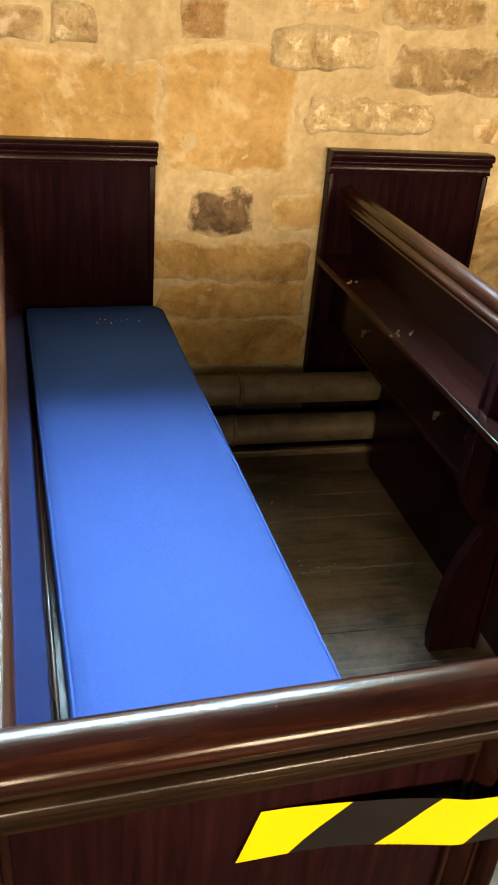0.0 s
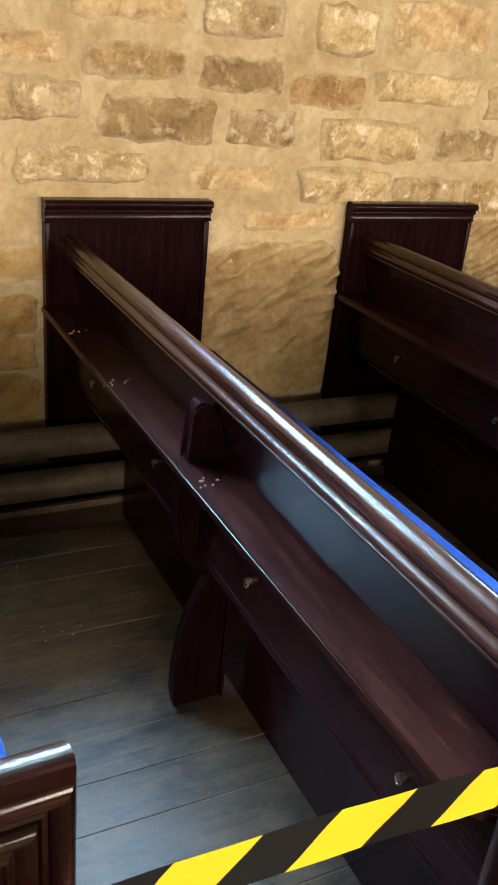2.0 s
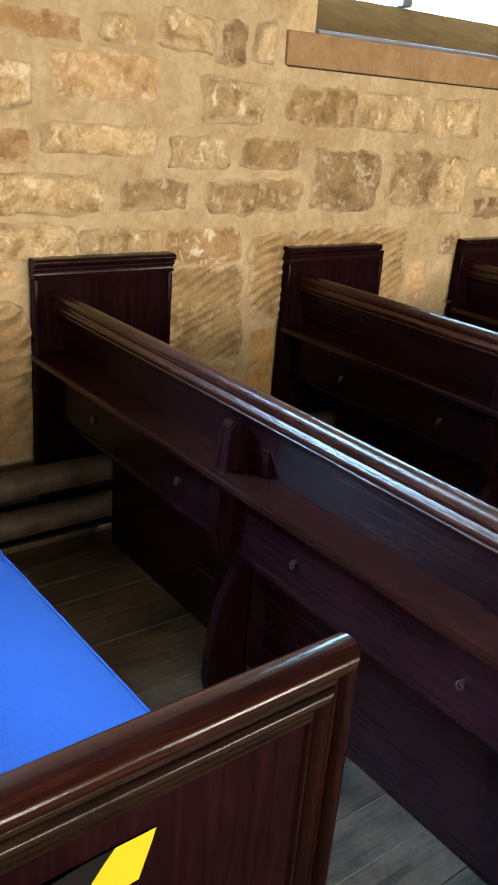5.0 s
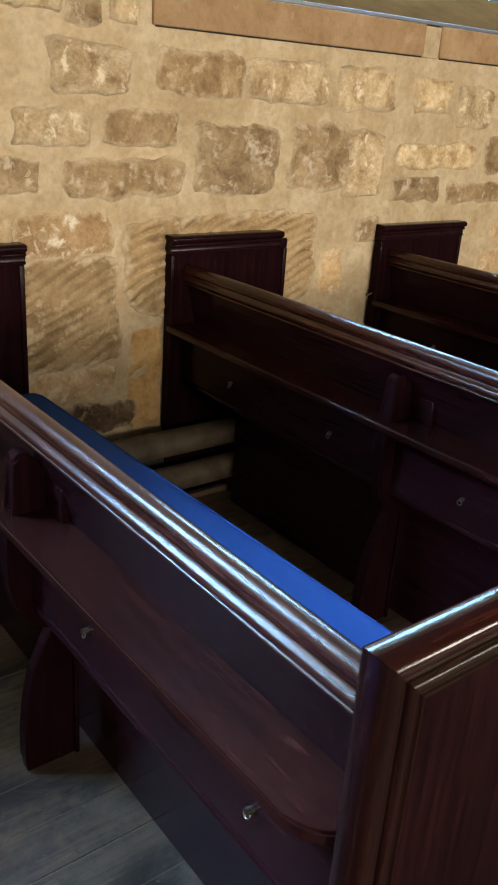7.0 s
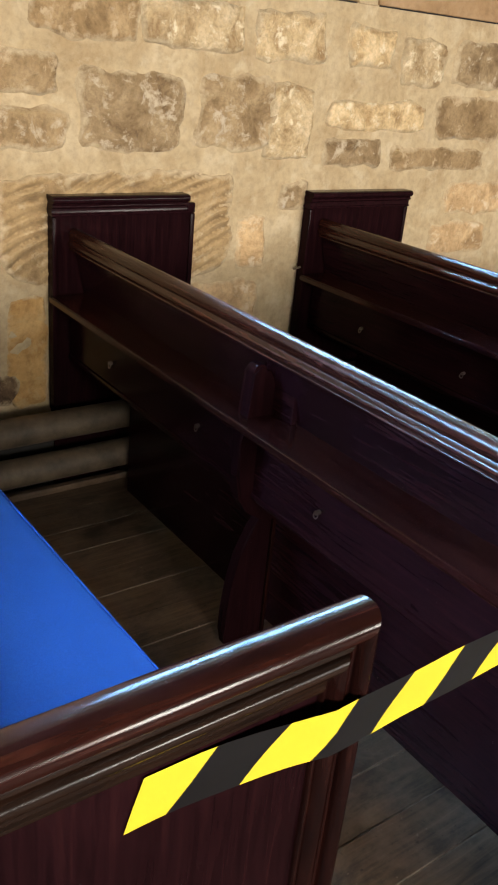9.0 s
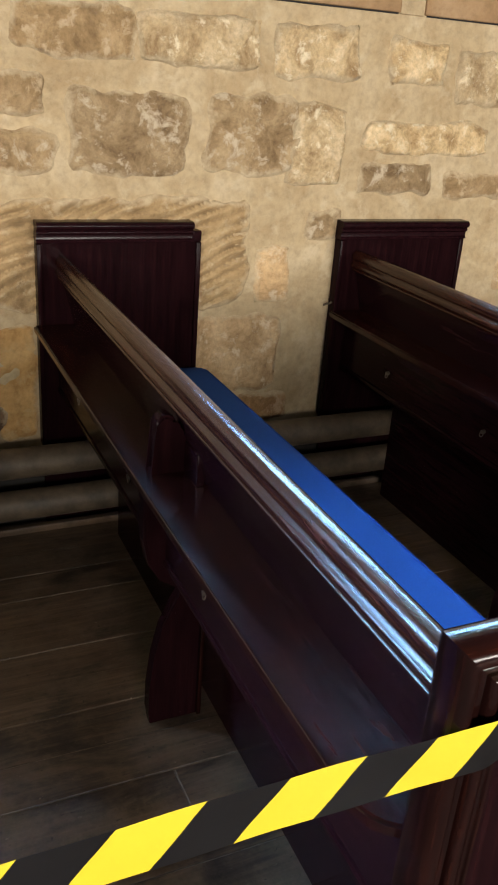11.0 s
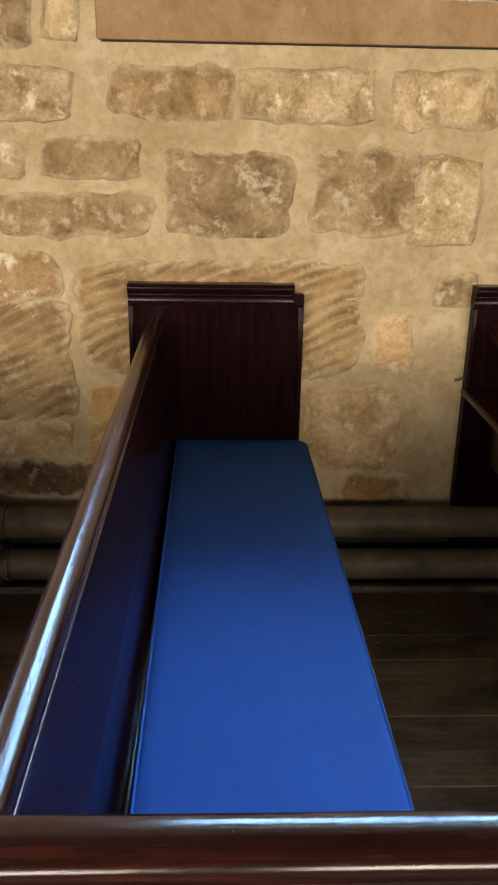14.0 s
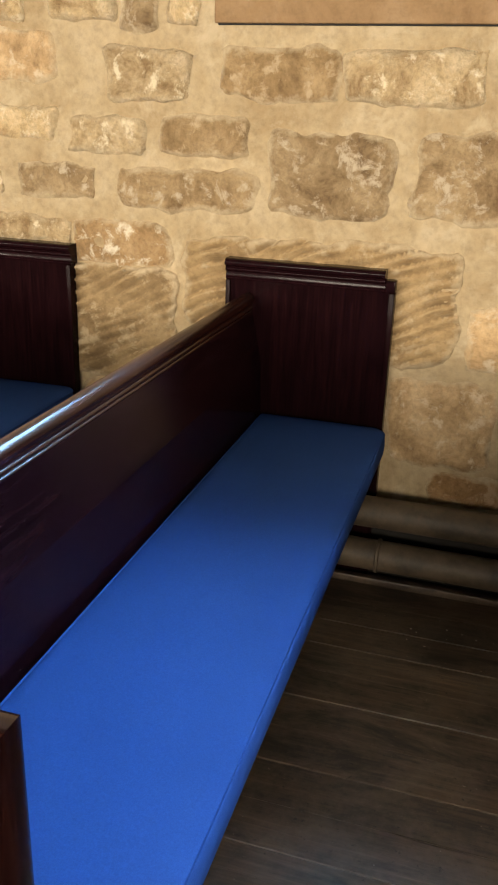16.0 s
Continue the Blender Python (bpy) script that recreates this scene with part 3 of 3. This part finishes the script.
# ---- wall with its openings ----
X0, X1, ZTOP = -5.0, 8.0, 4.6
wall = new("wall_north")
tagged(wall, "rough sandstone church wall with wide lime mortar joints", "wall", kind="structure")
SILL_Z, HEAD_Z = 1.62, 3.10
cols = [X0, WINDOWS[0][0], WINDOWS[0][1], WINDOWS[1][0], WINDOWS[1][1], X1]
core = bmesh.new()
merge(core, box(X0, X1, 0.02, 0.60, 0.0, 1.495))
for a, b in ((cols[0], cols[1]), (cols[2], cols[3]), (cols[4], cols[5])):
    merge(core, box(a, b, 0.02, 0.60, 1.495, HEAD_Z))
merge(core, box(X0, X1, 0.02, 0.60, HEAD_Z, ZTOP))
for a, b in WINDOWS:
    merge(core, box(a, b, 0.10, 0.60, 1.495, SILL_Z - 0.02))
finish(core, "wall_core", MORTAR, wall)

# uneven mortar face
bm = bmesh.new()
step = 0.03
gx, gz = [-2.4 + step * i for i in range(int(7.3 / step) + 1)], [step * i for i in range(int(1.92 / step) + 1)]
grid = {}
for i, u in enumerate(gx):
    for j, v in enumerate(gz):
        d = 0.006 * noise.fractal((u * 3.1, 4.0, v * 3.1), 0.9, 2.1, 4) + 0.0025 * noise.noise((u * 22, 1.0, v * 22))
        grid[i, j] = bm.verts.new((u, d, v))
for i in range(len(gx) - 1):
    for j in range(len(gz) - 1):
        cx, cz = gx[i] + step / 2, gz[j] + step / 2
        if cz > 1.515 and any(a - 0.13 < cx < b + 0.13 for a, b in WINDOWS):
            continue
        bm.faces.new((grid[i, j], grid[i + 1, j], grid[i + 1, j + 1], grid[i, j + 1]))
finish(bm, "mortar_face", MORTAR, wall, smooth="all")


RELIEF = {"t": (0.007, 0.008), "b": (0.012, 0.010), "g": (0.013, 0.012), "w": (0.015, 0.014), "c": (0.012, 0.004), "r": (0.006, 0.008), "o": (0.004, 0.005), "p": (0.012, 0.005), "l": (0.008, 0.009), "d": (0.010, 0.012), "s": (0.008, 0.010)}


def wall_stone(x0, x1, z0, z1, kind):
    proud, rough = RELIEF[kind]
    fine = 0.006 if kind in "cp" else 0.014
    nx, nz = max(8, int((x1 - x0) / fine)), max(6, int((z1 - z0) / fine))
    bm = bmesh.new()
    layer = bm.verts.layers.float.new("rim")
    grime_shade = bm.verts.layers.float.new("grime_shade")
    vs = {}
    cx, cz, hx, hz = (x0 + x1) / 2, (z0 + z1) / 2, (x1 - x0) / 2, (z1 - z0) / 2
    seed = cx * 7.3 + cz * 3.1
    lean = 0.10 * noise.noise((seed, 3.3, 0.7))
    for i in range(nx + 1):
        for j in range(nz + 1):
            u, v = 2 * i / nx - 1, 2 * j / nz - 1
            e = max(abs(u), abs(v))
            # rounded corners and a wandering outline
            ru, rv = u * (1 - 0.09 * abs(v) ** 5), v * (1 - 0.13 * abs(u) ** 5)
            px, pz = cx + hx * ru, cz + hz * rv + lean * hx * u * 0.25
            wob = 0.022 * e ** 3
            dx, dz = wob * noise.fractal((px * 11, seed, pz * 11), 0.9, 2.0, 3), wob * noise.fractal((px * 11, seed + 7, pz * 11), 0.9, 2.0, 3)
            px, pz = px + dx, pz + dz
            rim = min(hx * (1 - abs(u)), hz * (1 - abs(v))) / 0.022
            edge = min(1.0, rim) ** 0.6
            h = proud * edge + rough * edge * noise.fractal((px * 15, seed, pz * 15), 0.8, 2.1, 4)
            if kind == "c":
                s = (pz - (0.42 + 1.5 * lean) * px + 0.030 * noise.noise((px * 5, 2.0 + seed, pz * 6)) + 0.005 * noise.noise((px * 15, 2.0, pz * 13))) / 0.036
                h += edge * 0.032 * ((s % 1.0 if s % 1.0 < 0.8 else (1 - s % 1.0) * 4) - 0.45) * max(0.05, 0.55 + 1.1 * noise.noise((px * 11, 6.0, pz * 13)))
            if kind == "p":
                # pecked face: shallow scallops that fade out towards the foot of the stone
                q = noise.noise(((px + pz * 0.5) * 11, seed, (pz - px * 0.45) * 33)) + 0.5 * noise.noise(((px + pz * 0.3) * 23, seed, (pz - px * 0.3) * 55))
                h += edge * 0.026 * q * min(1.0, max(0.12, (v + 0.75) * 1.3))
            if kind == "l":
                h += edge * 0.005 * noise.noise((px * 3, 1.0, pz * 42))
            # dirt and painted shade together, strongest in the hollows of the marks
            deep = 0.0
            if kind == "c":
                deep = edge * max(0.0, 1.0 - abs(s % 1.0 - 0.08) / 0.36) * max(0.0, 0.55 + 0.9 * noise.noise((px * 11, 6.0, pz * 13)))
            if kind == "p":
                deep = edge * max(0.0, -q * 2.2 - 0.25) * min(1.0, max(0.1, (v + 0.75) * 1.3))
            if kind in "cp":
                h = min(0.030, max(0.003 * edge, h))
            if e > 0.999:
                h = -0.012
            vs[i, j] = bm.verts.new((px, -h, pz))
            vs[i, j][grime_shade] = min(1.0, deep)
            vs[i, j][layer] = max(0.0, 1.0 - rim * 0.62)
    for i in range(nx):
        for j in range(nz):
            bm.faces.new((vs[i, j], vs[i + 1, j], vs[i + 1, j + 1], vs[i, j + 1]))
    return finish(bm, "stone", STONES[kind], wall, smooth="all")


LOW_STONES = [
    (-0.46, -0.01, 0.535, 0.65, "l"), (-0.45, -0.01, 0.425, 0.53, "l"), (-0.45, 0.0, 0.27, 0.42, "l"), (-0.36, -0.18, 0.67, 0.8, "d"), 
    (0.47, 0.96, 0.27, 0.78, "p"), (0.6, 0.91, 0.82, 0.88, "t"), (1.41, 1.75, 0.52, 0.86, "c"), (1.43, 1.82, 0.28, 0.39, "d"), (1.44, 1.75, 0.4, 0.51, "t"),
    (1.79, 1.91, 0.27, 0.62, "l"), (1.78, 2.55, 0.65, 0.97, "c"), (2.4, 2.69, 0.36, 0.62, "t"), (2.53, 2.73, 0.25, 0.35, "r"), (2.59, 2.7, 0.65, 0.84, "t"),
    (3.52, 3.85, 0.65, 0.78, "t"),
]
MIDDLE_STONES = [
    (-0.86, -0.45, 0.86, 1.12, "o"), (-0.45, -0.09, 0.83, 1.15, "o"), (-0.40, -0.28, 1.16, 1.25, "r"), (-0.84, -0.73, 1.13, 1.20, "g"), (-0.71, -0.61, 1.13, 1.22, "w"), (-0.13, 0.03, 0.68, 0.79, "o"), (-0.17, 0.11, 1.1, 1.2, "w"), (-0.06, 0.3, 0.95, 1.04, "w"),
    (0.17, 0.49, 1.06, 1.18, "b"), (0.43, 0.7, 0.93, 1.01, "t"), (0.53, 0.75, 1.06, 1.16, "g"), (0.78, 1.11, 0.9, 1.01, "w"), (0.84, 1.19, 1.03, 1.15, "w"),
    (1.13, 1.42, 0.91, 0.99, "w"), (1.25, 1.5, 1.04, 1.14, "g"), (1.43, 1.73, 0.86, 0.99, "s"), (1.58, 1.98, 1.03, 1.14, "g"), (2.02, 2.35, 1.03, 1.25, "g"),
    (2.4, 2.69, 1.04, 1.26, "g"), (2.67, 2.85, 1.01, 1.24, "w"), (2.75, 2.86, 0.85, 0.94, "g"), (2.92, 3.18, 0.99, 1.09, "g"), (2.92, 3.39, 1.11, 1.21, "w"),
    (3.24, 3.75, 0.98, 1.06, "b"), (3.58, 3.91, 0.81, 0.94, "t"),
]
UPPER_STONES = [
    (-0.09, 0.07, 1.24, 1.31, "t"), (0.13, 0.39, 1.22, 1.3, "b"), (0.45, 0.69, 1.2, 1.29, "b"), (0.72, 0.96, 1.17, 1.27, "r"),
    (1.0, 1.38, 1.2, 1.29, "w"), (1.42, 1.66, 1.17, 1.27, "w"), (1.7, 1.95, 1.17, 1.28, "b"), (3.44, 3.81, 1.09, 1.25, "b"),
]
TOP_STONES = [
    (0.09, 0.39, 1.35, 1.43, "t"), (0.44, 0.68, 1.34, 1.44, "w"), (0.7, 0.84, 1.47, 1.54, "t"), (0.78, 0.98, 1.32, 1.45, "w"), (0.87, 1.13, 1.5, 1.57, "r"),
    (1.03, 1.38, 1.35, 1.49, "t"), (1.19, 1.3, 1.51, 1.59, "w"), (1.38, 1.57, 1.51, 1.62, "w"), (1.54, 1.79, 1.31, 1.45, "w"), (1.59, 1.7, 1.49, 1.61, "g"),
    (1.73, 1.81, 1.49, 1.62, "w"), (1.88, 2.19, 1.32, 1.45, "b"), (2.2, 2.56, 1.32, 1.45, "w"), (2.6, 2.87, 1.31, 1.45, "w"), 
    (2.98, 3.18, 1.31, 1.44, "w"), (3.23, 3.43, 1.27, 1.42, "w"), (3.5, 3.81, 1.28, 1.44, "g"),
]
random.seed(4)
for x0, x1, z0, z1, kind in LOW_STONES + MIDDLE_STONES + UPPER_STONES + TOP_STONES:
    wall_stone(x0 - 0.012, x1 + 0.012, z0 - 0.009, z1 + 0.009, kind)


# bent nail beside the last panel
bm = sweep(arc(0, 0, 0.004, 0, 360, 8)[:-1], 0.02, -0.030, lambda u, v, q: (2.862 + u, q, 0.655 + v), 2)
merge(bm, sweep(arc(0, 0, 0.0038, 0, 360, 8)[:-1], 2.862, 2.825, lambda u, v, q: (q, -0.030 + u, 0.655 + v - (2.862 - q) * 0.25), 3))
tagged(finish(bm, "bent_nail", PIPE, smooth=True), "small dark bent iron nail driven into the stone wall", "nail")

# sill blocks and window linings
for a, b in ((1.855, 2.990), (3.075, 4.10), (4.17, 4.85), (-1.64, -0.52), (-0.45, 0.50)):
    bm = box(a, b, -0.012, 0.16, 1.503, 1.608, 0.005)
    finish(bm, "sill_block", SILL, wall, smooth=True)
    # dark strip painting the shade of the joint below the block
    finish(box(a + 0.01, b - 0.006, -0.0060, 0.02, 1.4990, 1.5028), "sill_joint_shade", SHADE_DARK, wall)


finish(box(2.9905, 3.0745, -0.007, 0.16, 1.500, 1.604, 0.003), "sill_mortar", MORTAR, wall)

SLOPE = plain("dark_brown_sill_stone", (0.060, 0.026, 0.008), 0.9, 0, 0.25, 9, 0.15)
SLOPE.node_tree.nodes["Principled BSDF"].inputs["Specular IOR Level"].default_value = 0.0


def window(name, a, b):
    root = new(name)
    yy = 0.535
    part("window_sill", box(a - 0.0, b + 0.0, 0.0, 0.595, 1.6085, 1.622, 0.004), LEAD, root, "grey lead-covered sill")
    slope = sweep([(0.040, 1.6225), (0.595, 1.6225), (0.595, 1.805), (0.50, 1.800)], a, b, lambda u, v, q: (q, u, v))
    part("sloping_sill", slope, SLOPE, root, "sloping dark brown stone sill")
    bm = box(a, a + 0.06, yy - 0.03, yy + 0.03, 1.8055, HEAD_Z, 0.004)
    merge(bm, box(b - 0.06, b, yy - 0.03, yy + 0.03, 1.8055, HEAD_Z, 0.004))
    merge(bm, box(a + 0.06, b - 0.06, yy - 0.03, yy + 0.03, HEAD_Z - 0.06, HEAD_Z, 0.004))
    part("window_frame", bm, LEAD, root)
    for k in (1, 2):
        mx = a + (b - a) * k / 3
        part("mullion", box(mx - 0.03, mx + 0.03, yy - 0.04, yy + 0.04, 1.806, HEAD_Z - 0.061, 0.006), LEAD, root)
    for k in range(3):
        p0, p1 = a + (b - a) * k / 3 + (0.06 if k == 0 else 0.03), a + (b - a) * (k + 1) / 3 - (0.06 if k == 2 else 0.03)
        ob = part("pane", box(p0, p1, yy - 0.003, yy + 0.003, 1.806, HEAD_Z - 0.061), GLASS, root)
        ob.visible_shadow = False
    return tagged(root, "tall church window with stone mullions above a deep sill", "window", kind="structure")


gm, gn, gl, gp = material("old_window_glass")
gp.inputs["Transmission Weight"].default_value, gp.inputs["Roughness"].default_value, gp.inputs["IOR"].default_value = 1.0, 0.05, 1.1
gv = noise_tex(gn, gl, coords(gn, gl), 8, 3)
bumped(gn, gl, gp, gv, 0.1, 0.002)
GLASS = gm
for i, (a, b) in enumerate(WINDOWS):
    window(f"window_{i + 1}", a, b)

# unseen plain shell added to close the church, toned dark to limit bounced light
shell = [("wall_south", box(X0, X1, -7.2, -7.0, 0, ZTOP)), ("wall_west", box(X0 - 0.2, X0, -7.2, 0.60, 0, ZTOP)), ("wall_east", box(X1, X1 + 0.2, -7.2, 0.60, 0, ZTOP))]
for nm, bm in shell:
    tagged(finish(bm, nm, PLASTER), "unseen plain wall added to close the church", "wall", kind="structure")
tagged(finish(box(X0 - 0.2, X1 + 0.2, -7.2, 0.60, ZTOP, ZTOP + 0.2), "ceiling", TIMBER), "unseen dark timber ceiling added to close the church", "ceiling", kind="structure")
tagged(finish(box(-60, 60, -60, 60, -0.30, -0.06), "ground", plain("dark_soil", (0.06, 0.05, 0.035), 0.95)), "dark soil under and around the church", "ground", kind="structure")

tagged(finish(box(-2.4, 4.5, -0.100, -0.076, 0.0, 0.022, 0.004), "baseboard", FLOOR, smooth=True), "low wooden strip on the floor below the heating pipes", "skirting", kind="structure")

# ---- floorboards ----
floor = new("floor")
tagged(floor, "worn dark wooden floorboards laid parallel to the wall", "floor", kind="structure")
finish(box(X0, X1, -7.0, 0.02, -0.06, -0.0004), "joint_dust", DUST, floor)
y, row = 0.016, 0
rest = bmesh.new()
while y > -6.9:
    w = 0.114
    near = y > -2.5
    cuts = [X0, 0.3 + 0.83 * ((row * 3) % 4), X1] if row % 3 == 1 else [X0, X1]
    for a, b in zip(cuts, cuts[1:]):
        lift = 0.0012 * math.sin(row * 2.7 + a)
        bm = box(a + 0.001, b - 0.001, y - w + 0.0011, y - 0.0011, -0.0020, lift + 0.0012, 0.0014, 1)
        if near:
            finish(bm, "floorboard", FLOOR, floor, smooth=True)
        else:
            merge(rest, bm)
    y, row = y - w, row + 1
tagged(finish(rest, "far_floorboards", FLOOR, floor, smooth=True), kind="stuff")


# ---- crumbs fallen from the wall ----
LIME = plain("pale_lime_crumbs", (0.42, 0.35, 0.26), 0.95, 0, 0.3, 40, 0.2)


def crumbs(spots, label):
    """Small flat flakes strewn round each spot (x, y, z, spread, count)."""
    bm = bmesh.new()
    for cx, cy, cz, spread, count in spots:
        for _ in range(count):
            px, py = random.gauss(cx, spread), random.gauss(cy, spread * 0.6)
            r, turn, thick = random.uniform(0.0009, 0.0030), random.uniform(0, 6.28), random.uniform(0.0008, 0.002)
            k = random.choice((4, 5, 6))
            ring = [(px + r * random.uniform(0.6, 1.3) * math.cos(turn + 6.283 * i / k), py + r * random.uniform(0.4, 0.9) * math.sin(turn + 6.283 * i / k)) for i in range(k)]
            lo, hi = [bm.verts.new((u, v, cz)) for u, v in ring], [bm.verts.new((u, v, cz + thick)) for u, v in ring]
            bm.faces.new(hi)
            for i in range(k):
                bm.faces.new((lo[i], lo[(i + 1) % k], hi[(i + 1) % k], hi[i]))
    return tagged(finish(bm, "plaster_crumbs", LIME), label, "debris", kind="stuff")


random.seed(11)
crumbs([(-0.56, -0.17, 0.4865, 0.035, 10)], "pale plaster crumbs on the blue cushion end")
crumbs([(0.03, -0.28, 0.6312, 0.02, 7), (0.03, -0.62, 0.6312, 0.02, 9), (0.04, -1.10, 0.6312, 0.02, 8)], "pale plaster crumbs along the pew's book shelf")
crumbs([(-0.17, -0.33, 0.0026, 0.05, 12), (-0.10, -0.66, 0.0026, 0.04, 10), (-0.25, -0.20, 0.0026, 0.08, 16), (0.75, -0.25, 0.0026, 0.10, 14), (2.62, -0.30, 0.0026, 0.08, 10)], "pale plaster crumbs on the floorboards by the wall")
